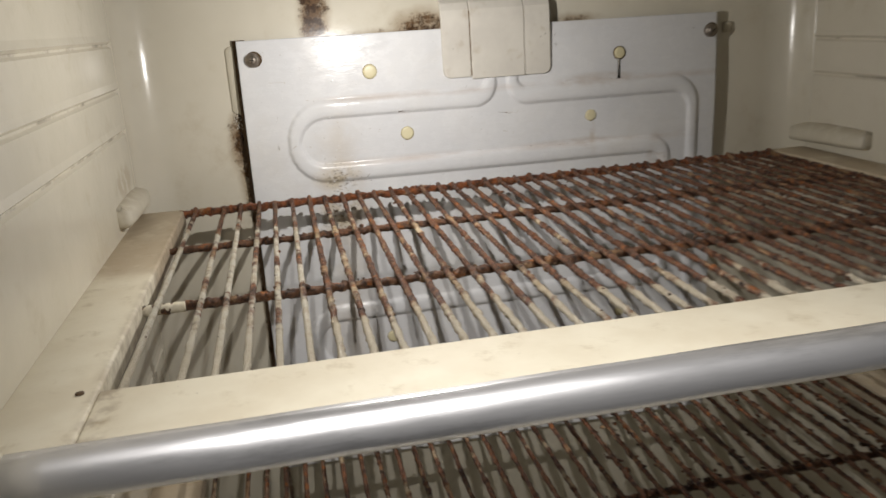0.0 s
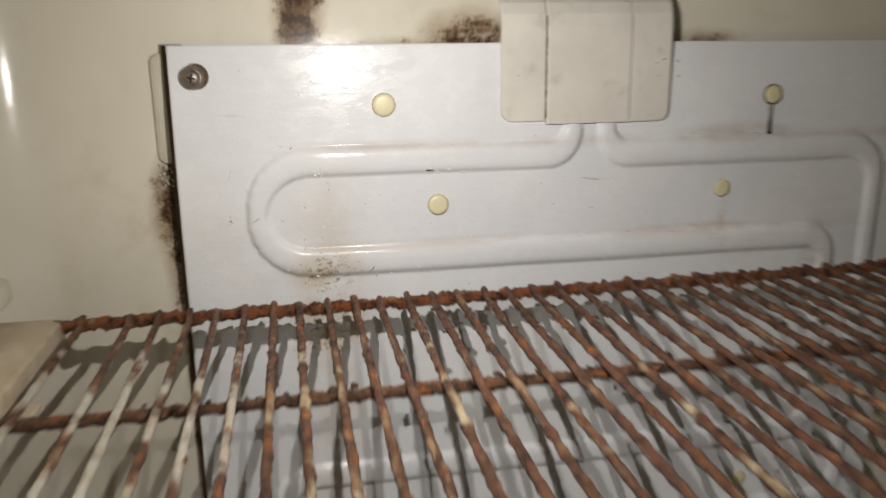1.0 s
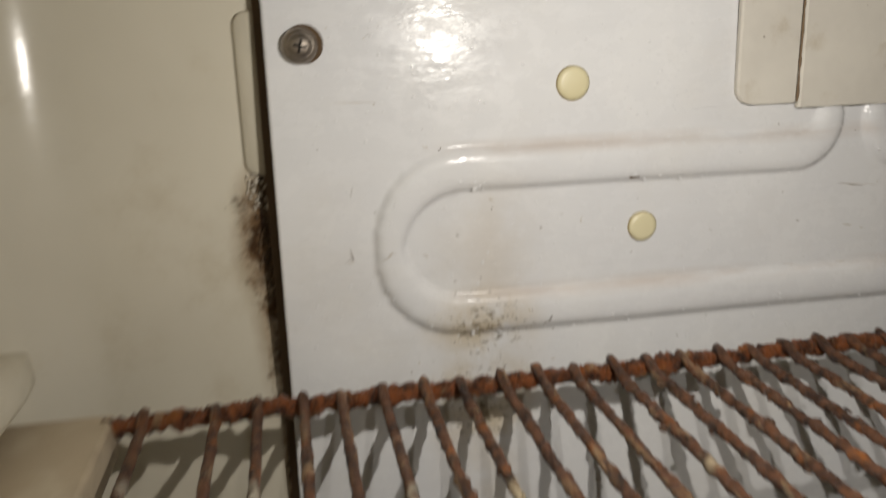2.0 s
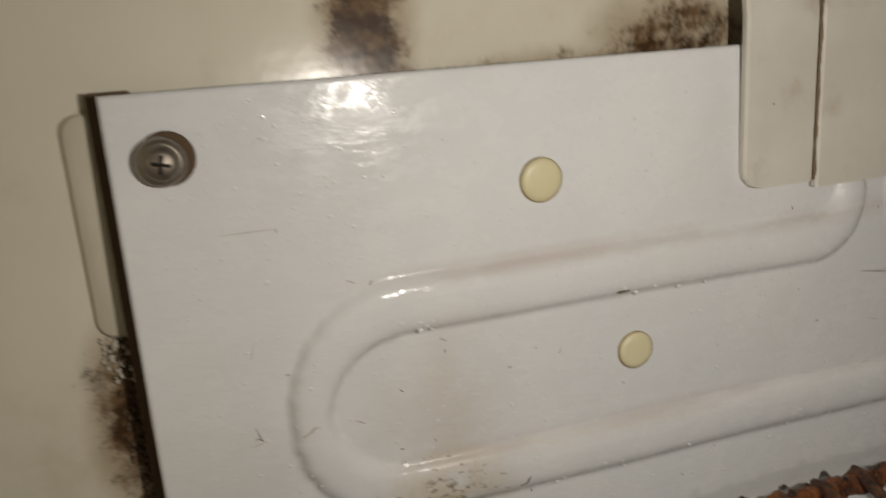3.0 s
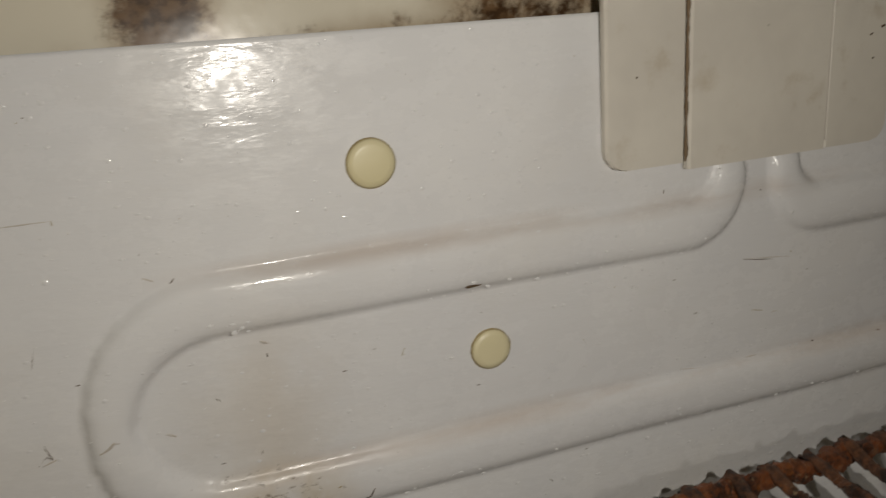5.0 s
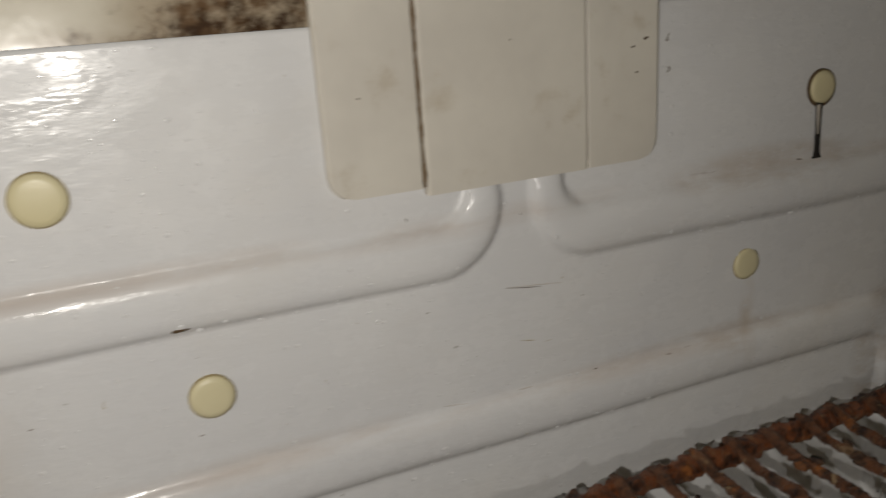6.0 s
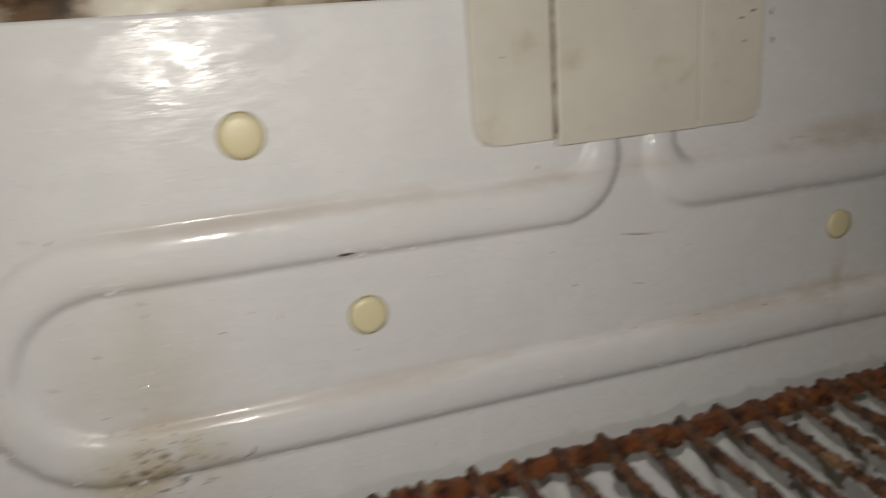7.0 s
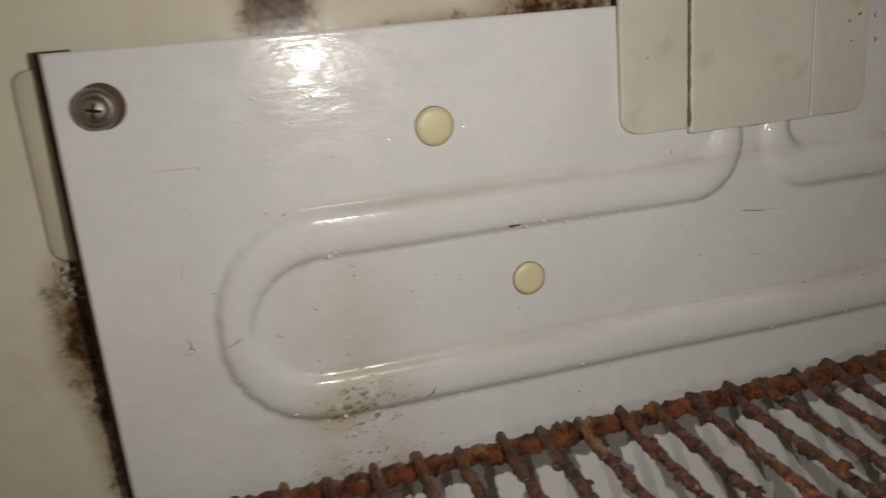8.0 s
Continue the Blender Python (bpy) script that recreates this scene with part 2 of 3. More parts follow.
def rest_material():
    n = Nodes("dirty_cream_rest")
    col = n.mix(n.ramp(n.noise(40, 4), 0.35, 0.68), (0.56, 0.52, 0.42), (0.64, 0.60, 0.50))
    dust = n.math("MULTIPLY", n.ramp(n.z, 0.012, 0.027), n.ramp(n.noise(90, 5, 0.65), 0.32, 0.55))
    col = n.mix(n.math("MULTIPLY", dust, 0.7), col, (0.41, 0.34, 0.24))
    return n.done(col, 0.4, 0, n.noise(200, 4), 0.2, 0.0008)


FRAME = frame_material()
REST = rest_material()
TABS = plastic_material("grey_cream_tab", (0.50, 0.46, 0.37), (0.56, 0.52, 0.42), 0.3, 0.4)
PLUG = plastic_material("yellowed_plug_plastic", (0.62, 0.56, 0.35), (0.69, 0.635, 0.43), 0.25, 0.40)
WIRE = wire_material("rusted_coated_wire", 0.19, (0.55, 0.45, 0.30), (0.36, 0.24, 0.12))
BAR = wire_material("rusted_bar", 0.34, (0.4, 0.33, 0.22), (0.3, 0.22, 0.14), (0.27, 0.085, 0.028), 0.16, 0.60)
CROSS = wire_material("brown_rusted_bar", 0.30, (0.4, 0.33, 0.22), (0.3, 0.22, 0.14), (0.17, 0.078, 0.038), 0.24, 0.56)
DIRT = wire_material("crumbly_brown_dirt", 0.40, (0.3, 0.22, 0.14), (0.2, 0.14, 0.09), (0.115, 0.058, 0.030), 0.45, 0.60)
PALE_WIRE = wire_material("less_rusted_wire", 0.045, (0.62, 0.58, 0.48), (0.48, 0.40, 0.28))
TRIM = metal_material("worn_aluminium", (0.84, 0.84, 0.86), 0.33, (0.16, 1, 1), 0.80, 0.35)
STEEL = metal_material("dull_steel", (0.34, 0.295, 0.25), 0.42)
# near-black standing for the shade inside the slot and the screw's cross
DARK = plain_material("recess_shade", (0.012, 0.009, 0.007), 0.85)
# real grime, and also the painted shade at the plate's edge and screw holes
GRIME_SHADE = plain_material("brown_grime_shade", (0.10, 0.062, 0.032), 0.9, 500)
RIM = plain_material("tan_rim", (0.36, 0.29, 0.15), 0.8, 500)
SMEAR = plain_material("tan_smear", (0.54, 0.495, 0.44), 0.8, 500)
bead_nodes = Nodes("wet_bead")
BEAD = bead_nodes.done(bead_nodes.mix(bead_nodes.noise(14, 3), (0.69, 0.695, 0.71), (0.74, 0.742, 0.745)), 0.10, 0, shine=1.0)
SEAM = plain_material("seam_dirt", (0.20, 0.14, 0.085), 0.9, 700)
CRUST = plain_material("pale_crust", (0.55, 0.50, 0.42), 0.8, 500)


# ---- mesh helpers ----
def mesh_object(name, bm, material, parent=None, label="", smooth=True):
    data = bpy.data.meshes.new(name)
    bmesh.ops.recalc_face_normals(bm, faces=bm.faces)
    bm.to_mesh(data)
    bm.free()
    data.materials.append(material)
    for p in data.polygons:
        p.use_smooth = smooth
    ob = new(name, data)
    ob.parent = parent
    if label:
        ob["label"] = label
    return ob


def part(name, bm, material, parent, label="", smooth=True):
    return mesh_object(name, bm, material, parent, label, smooth)


def box(x0, x1, y0, y1, z0, z1, bevel=0.001, segments=2):
    bm = bmesh.new()
    bmesh.ops.create_cube(bm, size=1)
    for v in bm.verts:
        v.co = ((x0 + x1) / 2 + v.co.x * (x1 - x0), (y0 + y1) / 2 + v.co.y * (y1 - y0), (z0 + z1) / 2 + v.co.z * (z1 - z0))
    if bevel:
        bmesh.ops.bevel(bm, geom=bm.edges[:], offset=bevel, segments=segments, affect="EDGES", profile=0.5)
    return bm


def loft(rings, close_ends=True, wrap=True):
    """Skin a list of equal rings of points."""
    bm = bmesh.new()
    vs = [[bm.verts.new(p) for p in ring] for ring in rings]
    n = len(rings[0])
    for a, b in zip(vs, vs[1:]):
        for i in range(n if wrap else n - 1):
            j = (i + 1) % n
            bm.faces.new((a[i], a[j], b[j], b[i]))
    if close_ends:
        bm.faces.new(vs[0][::-1])
        bm.faces.new(vs[-1])
    return bm


def rod(points, radius, sides=8, lump=0.0, seed=0.0, freq=220.0):
    """A round bar along points, with a corroded, lumpy skin."""
    pts = [Vector(p) for p in points]
    rings = []
    for i, p in enumerate(pts):
        d = (pts[min(i + 1, len(pts) - 1)] - pts[max(i - 1, 0)]).normalized()
        side = d.cross(Vector((0, 0, 1)) if abs(d.z) < 0.9 else Vector((1, 0, 0))).normalized()
        up = side.cross(d)
        ring = []
        for k in range(sides):
            a = 2 * math.pi * k / sides
            out = side * math.cos(a) + up * math.sin(a)
            q = (p + out * radius + Vector((seed, seed * 1.7, seed * 0.3))) * freq
            r = radius
            if lump:
                r += radius * lump * (0.5 * max(noise.noise(q * 0.4), -0.2) + 0.40 * noise.noise(q) + 0.34 * noise.noise(q * 2.7))
            ring.append(p + out * r)
        rings.append(ring)
    return loft(rings)


def line(a, b, n):
    a, b = Vector(a), Vector(b)
    return [a.lerp(b, i / (n - 1)) for i in range(n)]


def disc_stack(profile, sides=32, centre=(0, 0, 0)):
    """A turned shape about the y axis: profile rows of (radius, y)."""
    cx, cy, cz = centre
    return loft([[(cx + r * math.cos(2 * math.pi * k / sides), cy + y, cz + r * math.sin(2 * math.pi * k / sides)) for k in range(sides)] for r, y in profile])


# ---- the cabinet's inner walls ----
SHELF_AT = pose(-0.2380, -0.0240, 0.0)
TOP, BOTTOM, FRONT = 0.75, -0.47, -0.46


def side_wall(name, x_back, sign):
    """A grooved liner wall, 12 mm thick; sign points from the wall into the cabinet."""
    levels = [(BOTTOM, 0)]
    for z in (-0.30, -0.20, -0.10, 0.0615, 0.0890, 0.1195):
        levels += [(z - 0.0022, 0), (z - 0.0008, -0.0016), (z + 0.0004, -0.0016), (z + 0.0022, 0.0008), (z + 0.006, 0)]
    levels.append((TOP, 0))
    rings = []
    for y in (-0.02, -0.16, -0.30, FRONT):
        rings.append([(x_back + sign * d, y, z) for z, d in levels] +
                     [(x_back - sign * 0.012, y, z) for z in (TOP, BOTTOM)])
    return tagged(mesh_object(name, loft(rings), LINER, smooth=False), "cream enamelled refrigerator side wall with dirty moulded grooves", "wall", kind="structure")


XL, XR, BACK = -0.2690, 0.2640, 0.0100
side_wall("wall_left", XL, 1)
side_wall("wall_right", XR, -1)


def back_wall():
    r = 0.026
    plan = [(XL - 0.012, -0.02), (XL, -0.02)]
    plan += [(XL + r - r * math.cos(a), BACK - r + r * math.sin(a)) for a in [math.pi / 2 * i / 8 for i in range(9)]]
    plan += [(XR - r + r * math.sin(a), BACK - r + r * math.cos(a)) for a in [math.pi / 2 * i / 8 for i in range(9)]]
    plan += [(XR, -0.02), (XR + 0.012, -0.02), (XR + 0.012, BACK + 0.012), (XL - 0.012, BACK + 0.012)]
    return loft([[(x, y, z) for x, y in plan] for z in (BOTTOM, -0.1, 0.05, TOP)])


tagged(mesh_object("wall_back", back_wall(), LINER), "glossy cream enamelled refrigerator back wall with brown mould stains", "wall", kind="structure")


def cove():
    rings = []
    r = 0.042
    for x in (XL, -0.1, 0.1, XR + 0.004):
        arc = [(x, BACK - r + r * math.cos(a), TOP - r + r * math.sin(a)) for a in [math.pi / 2 * i / 8 for i in range(9)]]
        rings.append([(x, BACK - 0.0005, TOP - r - 0.004)] + arc + [(x, BACK, TOP)])
    return loft(rings)


tagged(mesh_object("trim_top", cove(), LINER), "rounded cream enamelled cove under the cabinet top", "trim", kind="structure")
tagged(mesh_object("ceiling", box(XL - 0.012, XR + 0.03, FRONT, BACK + 0.012, TOP, TOP + 0.012, 0), LINER, smooth=False), "cream enamelled refrigerator cabinet top", "ceiling", kind="structure")
tagged(mesh_object("floor", box(XL - 0.012, XR + 0.03, FRONT, BACK + 0.012, BOTTOM - 0.012, BOTTOM, 0), LINER, smooth=False), "cream enamelled refrigerator cabinet floor", "floor", kind="structure")


# ---- evaporator plate ----
PX, PZ0, PZ1 = 0.1888, -0.232, 0.1150
HOLES = [(-0.0943, 0.0875, 0.0056), (-0.0692, 0.0395, 0.0052), (0.0800, 0.0414, 0.0048), (0.1048, 0.0885, 0.0048), (-0.092, -0.126, 0.0050), (0.106, -0.130, 0.0046)]
SCREWS = [(-0.1785, 0.1012), (0.1825, 0.1010)]


def arc(cx, cz, r, a0, a1, n=14):
    return [(cx + r * math.cos(radians(a0 + (a1 - a0) * i / n)), cz + r * math.sin(radians(a0 + (a1 - a0) * i / n))) for i in range(n + 1)]


TUBES = [
    # inlet leg, upper run, left loop, middle run, leg down
    [(-0.0020, 0.12)] + arc(-0.0152, 0.0752, 0.0132, 0, -90) + [(-0.07, 0.0620)] + arc(-0.1305, 0.0378, 0.0242, 90, 270) +
    [(-0.05, 0.0136)] + arc(0.1310, 0.0001, 0.0135, 90, 0) + [(0.1445, -0.05)] + arc(0.131, -0.088, 0.0135, 0, -90) + arc(-0.131, -0.125, 0.0245, 90, 270) + [(0.02, -0.1495)] + [(0.13, -0.1495)],
    # outlet leg, right upper run, long leg down
    [(0.0155, 0.12)] + arc(0.0277, 0.0736, 0.0122, 180, 270) + [(0.09, 0.0614)] + arc(0.150, 0.0429, 0.0185, 90, 0) + [(0.1685, -0.06)] + arc(0.150, -0.131, 0.0185, 0, -90) + [(0.13, -0.1495)],
]


def bow(z):
    """How far the thin plate bows out from the wall at a height."""
    return 0.0020 * max(0.0, 1 - ((z - 0.05) / 0.0645) ** 2)


SURFACE = []


def plate_mesh():
    step = 0.001
    nx, nz = int(2 * PX / step) + 1, int((PZ1 - PZ0) / step) + 1
    X, Z = np.meshgrid(np.linspace(-PX, PX, nx), np.linspace(PZ0, PZ1, nz))
    near = np.full(X.shape, 9.0)
    for tube in TUBES:
        for (ax, az), (bx, bz) in zip(tube, tube[1:]):
            dx, dz = bx - ax, bz - az
            k = np.clip(((X - ax) * dx + (Z - az) * dz) / (dx * dx + dz * dz + 1e-12), 0, 1)
            lean = abs(dx) / (math.hypot(dx, dz) + 1e-9)
            half = 0.0045 + 0.0023 * lean
            near = np.minimum(near, np.hypot(X - ax - k * dx, Z - az - k * dz) / half)
    rise = 0.0027 * np.clip(1 - near ** 2.8, 0, 1) ** 0.55
    # the two legs flatten where they pass under the cover
    rise = rise * np.where(np.abs(X) < 0.035, np.clip((0.0815 - Z) / 0.007, 0.05, 1), 1)
    # slight waviness of the thin sheet
    rise = rise + 0.0005 * np.sin(X * 23 + 1.0) * np.sin(Z * 31) + 0.0003 * np.sin(X * 61 + Z * 40)
    rise = rise + 0.0020 * np.clip(1 - ((Z - 0.05) / 0.0645) ** 2, 0, None)
    SURFACE.append((X[0], Z[:, 0], rise))
    front = np.stack([X, -rise, Z], -1).reshape(-1, 3)
    verts = [tuple(p) for p in front]
    faces = [(j * nx + i, j * nx + i + 1, (j + 1) * nx + i + 1, (j + 1) * nx + i) for j in range(nz - 1) for i in range(nx - 1)]
    rim = [i for i in range(nx)] + [j * nx + nx - 1 for j in range(1, nz)] + [(nz - 1) * nx + i for i in range(nx - 2, -1, -1)] + [j * nx for j in range(nz - 2, 0, -1)]
    base = len(verts)
    verts += [(front[i][0], 0.0016, front[i][2]) for i in rim]
    n = len(rim)
    faces += [(rim[k], base + k, base + (k + 1) % n, rim[(k + 1) % n]) for k in range(n)]
    faces.append(tuple(base + k for k in range(n)))
    data = bpy.data.meshes.new("sheet")
    data.from_pydata(verts, [], faces)
    data.materials.append(PLATE)
    for p in data.polygons:
        p.use_smooth = True
    return data


plate = tagged(new("evaporator_plate"), "stained white enamelled evaporator plate with raised tubes on the back wall", "cooling plate")
SET_BACK = 0.0012
plate.location = (0, SET_BACK, 0)
plate.rotation_euler = (0, 0.005, 0)
sheet = new("sheet", plate_mesh())
sheet.parent = plate


def droplets():
    """Flat beads of condensation scattered over the plate, wider than high."""
    xs, zs, rise = SURFACE[0]
    rnd = random.Random(29)
    verts, faces = [], []
    sides = 10
    for _ in range(3200):
        x = rnd.uniform(-0.186, 0.186)
        z = rnd.uniform(-0.02, 0.1135) if rnd.random() < 0.6 else min(0.1135, max(0.0, rnd.gauss(0.092, 0.018)))
        y = -float(rise[int(np.searchsorted(zs, z)), int(np.searchsorted(xs, x))])
        rx = 0.00022 + 0.00052 * rnd.random() ** 2.5
        rz = rx * rnd.uniform(0.42, 0.9)
        tall = rz * rnd.uniform(0.07, 0.26)
        base = len(verts)
        for k, up in ((1.0, -0.00004), (0.78, 0.42), (0.4, 0.85)):
            lift = up if up < 0 else tall * up
            for i in range(sides):
                a = 2 * math.pi * i / sides
                verts.append((x + rx * k * math.cos(a), y - lift, z + rz * k * math.sin(a)))
        verts.append((x, y - tall, z))
        for ring in (0, 1):
            for i in range(sides):
                a, b = base + ring * sides + i, base + ring * sides + (i + 1) % sides
                faces.append((a, b, b + sides, a + sides))
        faces += [(base + 2 * sides + i, base + 2 * sides + (i + 1) % sides, base + 3 * sides) for i in range(sides)]
    data = bpy.data.meshes.new("condensation")
    data.from_pydata(verts, [], faces)
    data.materials.append(BEAD)
    for p in data.polygons:
        p.use_smooth = True
    return data


beads = new("condensation", droplets())
beads.parent = plate
tagged(beads, "tiny beads of water on the enamel", kind="stuff")


def dome(r):
    return [(r * 0.99, 0.001), (r * 0.99, -0.0004), (r * 0.95, -0.0008), (r * 0.7, -0.0010), (r * 0.35, -0.0011), (0.0001, -0.00112)]


for hx, hz, r in HOLES:
    part("plug", disc_stack(dome(r - 0.0003), 28, (hx, -bow(hz), hz)), PLUG, plate, "yellowed cream plastic plug")
    part("hole_rim", disc_stack([(r - 0.0001, 0.001), (r - 0.0001, -0.0003), (r - 0.0005, -0.0003)], 28, (hx, -bow(hz), hz)), RIM, plate, "thin tan rim")
part("key_ring", disc_stack([(0.0053, 0.001), (0.0053, -0.00022), (0.0046, -0.00022)], 28, (0.1046, -bow(0.0883), 0.0883)), GRIME_SHADE, plate)
# the slot isn't cut: a dark inlay paints its shade
part("key_slot", loft([[(0.1040 - w, 0.001, z), (0.1040 - w, -0.0004 - bow(z), z), (0.1040 + w, -0.0004 - bow(z), z), (0.1040 + w, 0.001, z)] for z, w in ((0.0845, 0.0011), (0.0795, 0.0009), (0.0712, 0.0009), (0.0694, 0.0012), (0.0686, 0.0018))]), DARK, plate, "dark narrow slot under a keyhole")
part("slot_fill", loft([[(0.1037 - w, 0.001, z), (0.1037 - w, -0.0006 - bow(z), z), (0.1037 + w, -0.0006 - bow(z), z), (0.1037 + w, 0.001, z)] for z, w in ((0.0838, 0.0007), (0.0795, 0.0005), (0.0755, 0.0003))]), SMEAR, plate, "tan strip in the slot")
for sx, sz in SCREWS:
    # no real opening: a flat dark disc paints the shade round the screw
    part("screw_hole_shade", disc_stack([(0.0057, 0.001), (0.0057, -0.0004), (0.0050, -0.0005)], 28, (sx + 0.0012, -bow(sz), sz + 0.0004)), GRIME_SHADE, plate)


# added dark strip: the plate's shade on the wall, put in as colour
part("edge_shade", box(-0.1915, -0.183, 0.0056, BACK + 0.001, PZ0, PZ1 + 0.0005, 0.0003), GRIME_SHADE, plate, "dark strip standing for the shade behind the plate's edge")


def skin(x, z):
    """How far the plate's enamel stands out at a place."""
    xs, zs, rise = SURFACE[0]
    return float(rise[min(len(zs) - 1, int(np.searchsorted(zs, z))), min(len(xs) - 1, int(np.searchsorted(xs, x)))])


def mark(points, radius, material):
    """A small smear, scratch or crumb lying on the plate, through points in x and z."""
    fine = []
    for (ax, az), (bx, bz) in zip(points, points[1:]):
        fine += [(ax + (bx - ax) * k / 6, az + (bz - az) * k / 6) for k in range(6)]
    fine.append(points[-1])
    bm = rod([(x, 0.0, z) for x, z in fine], radius * 0.62, 6, 1.3, points[0][0] * 9, 1500)
    bm.verts.ensure_lookup_table()
    n = len(fine)
    for i, v in enumerate(bm.verts):
        # thin out towards both ends
        x, z = fine[i // 6]
        k = 0.15 + 0.85 * math.sin(math.pi * (i // 6 + 0.5) / n)
        v.co.x, v.co.z = x + (v.co.x - x) * k, z + (v.co.z - z) * k
        v.co.y = v.co.y * 0.35 * k - skin(v.co.x, v.co.z)
    return part("mark", bm, material, plate)


mark([(-0.1040, 0.0085), (-0.1020, 0.0095), (-0.1011, 0.0115)], 0.00035, GRIME_SHADE)
mark([(-0.0753, 0.0566), (-0.0743, 0.0566), (-0.0713, 0.0566)], 0.0006, GRIME_SHADE)
mark([(-0.1572, 0.0352), (-0.1552, 0.0362), (-0.1542, 0.0372), (-0.1512, 0.0362)], 0.0005, SMEAR)
mark([(-0.1572, 0.0352), (-0.1552, 0.0362)], 0.00025, RIM)
mark([(-0.1442, 0.0353), (-0.1422, 0.0343)], 0.0004, SMEAR)
mark([(-0.1692, 0.0342), (-0.1672, 0.0362), (-0.1662, 0.0352), (-0.1672, 0.0382), (-0.1672, 0.0392)], 0.00014, GRIME_SHADE)
mark([(-0.1653, 0.0592), (-0.1663, 0.0552)], 0.00012, GRIME_SHADE)
mark([(-0.1694, 0.0842), (-0.1634, 0.0842), (-0.1574, 0.0842)], 0.00022, SMEAR)
mark([(-0.1574, 0.0842), (-0.1574, 0.0832)], 0.00016, RIM)
mark([(0.0027, 0.0500), (0.0088, 0.0490), (0.0148, 0.0481)], 0.00018, GRIME_SHADE)
mark([(0.0068, 0.0350), (0.0108, 0.0341)], 0.00016, RIM)
mark([(0.0138, 0.0331), (0.0158, 0.0331)], 0.00016, RIM)
mark([(-0.0902, 0.0445), (-0.0912, 0.0425), (-0.0902, 0.0425)], 0.00015, RIM)
mark([(-0.1434, 0.0703), (-0.1413, 0.0693)], 0.0003, SMEAR)
mark([(-0.1383, 0.0683), (-0.1373, 0.0693)], 0.00024, GRIME_SHADE)
mark([(-0.1403, 0.0673), (-0.1383, 0.0673)], 0.0003, SMEAR)
mark([(-0.1223, 0.0524), (-0.1203, 0.0514)], 0.0004, SMEAR)
mark([(0.0525, 0.1073), (0.0515, 0.1053), (0.0525, 0.1053)], 0.0004, GRIME_SHADE)
mark([(0.0515, 0.0993), (0.0525, 0.0983), (0.0515, 0.0973)], 0.0004, GRIME_SHADE)
mark([(0.0037, 0.0500), (0.0118, 0.0491), (0.0198, 0.0481)], 0.00018, SMEAR)
mark([(0.0957, 0.0695), (0.0997, 0.0685), (0.1037, 0.0685)], 0.0005, GRIME_SHADE)
mark([(0.0059, 0.0210), (0.0099, 0.0211)], 0.00025, SMEAR)
mark([(-0.0151, 0.0219), (-0.0081, 0.0210)], 0.00018, SMEAR)
mark([(-0.1682, 0.0342), (-0.1652, 0.0352)], 0.0003, SMEAR)
mark([(0.0089, 0.0200), (0.0109, 0.0201)], 0.0003, GRIME_SHADE)
mark([(0.0289, 0.0211), (0.0299, 0.0212)], 0.0004, GRIME_SHADE)
mark([(0.1179, 0.0206), (0.1189, 0.0206)], 0.0003, GRIME_SHADE)
mark([(-0.1593, 0.0502), (-0.1583, 0.0502)], 0.00022, GRIME_SHADE)
mark([(-0.1052, 0.0415), (-0.1042, 0.0415)], 0.00022, GRIME_SHADE)
mark([(-0.0951, 0.0195), (-0.0941, 0.0185)], 0.00022, GRIME_SHADE)
mark([(-0.0732, 0.0306), (-0.0722, 0.0306)], 0.00022, GRIME_SHADE)
mark([(-0.0982, 0.0325), (-0.0982, 0.0325)], 0.00022, GRIME_SHADE)
mark([(-0.0992, 0.0325), (-0.0992, 0.0325)], 0.00022, GRIME_SHADE)
mark([(-0.1192, 0.0444), (-0.1192, 0.0444)], 0.00022, GRIME_SHADE)
mark([(0.0077, 0.0680), (0.0087, 0.0680)], 0.00022, GRIME_SHADE)
mark([(-0.0214, 0.0719), (-0.0214, 0.0709)], 0.00022, GRIME_SHADE)
mark([(-0.1212, 0.0494), (-0.1212, 0.0484)], 0.00022, GRIME_SHADE)
mark([(-0.1151, 0.0184), (-0.1151, 0.0184)], 0.00022, GRIME_SHADE)
mark([(-0.1341, 0.0253), (-0.1331, 0.0253)], 0.00022, GRIME_SHADE)
mark([(-0.1251, 0.0264), (-0.1251, 0.0254)], 0.00022, GRIME_SHADE)
mark([(-0.1292, 0.0334), (-0.1292, 0.0334)], 0.00022, GRIME_SHADE)
mark([(-0.0540, -0.0013), (-0.0530, -0.0023)], 0.00022, GRIME_SHADE)
mark([(-0.0411, 0.0208), (-0.0401, 0.0208)], 0.00022, GRIME_SHADE)
mark([(-0.1332, 0.0413), (-0.1322, 0.0403)], 0.00022, GRIME_SHADE)
spots = random.Random(11)
for _ in range(60):
    x, z = spots.gauss(-0.122, 0.011), spots.uniform(-0.026, 0.017)
    a = spots.uniform(0, 6.28)
    d = spots.uniform(0.0004, 0.0014)
    mark([(x, z), (x + d * math.cos(a), z + d * math.sin(a))], spots.uniform(0.00012, 0.0003), spots.choice((GRIME_SHADE, RIM, RIM)))
for _ in range(50):
    x, z = spots.uniform(-0.18, 0.17), spots.uniform(-0.02, 0.11)
    a = spots.uniform(0, 6.28)
    mark([(x, z), (x + 0.0005 * math.cos(a), z + 0.0005 * math.sin(a))], spots.uniform(0.00008, 0.00018), spots.choice((SMEAR, GRIME_SHADE, RIM)))


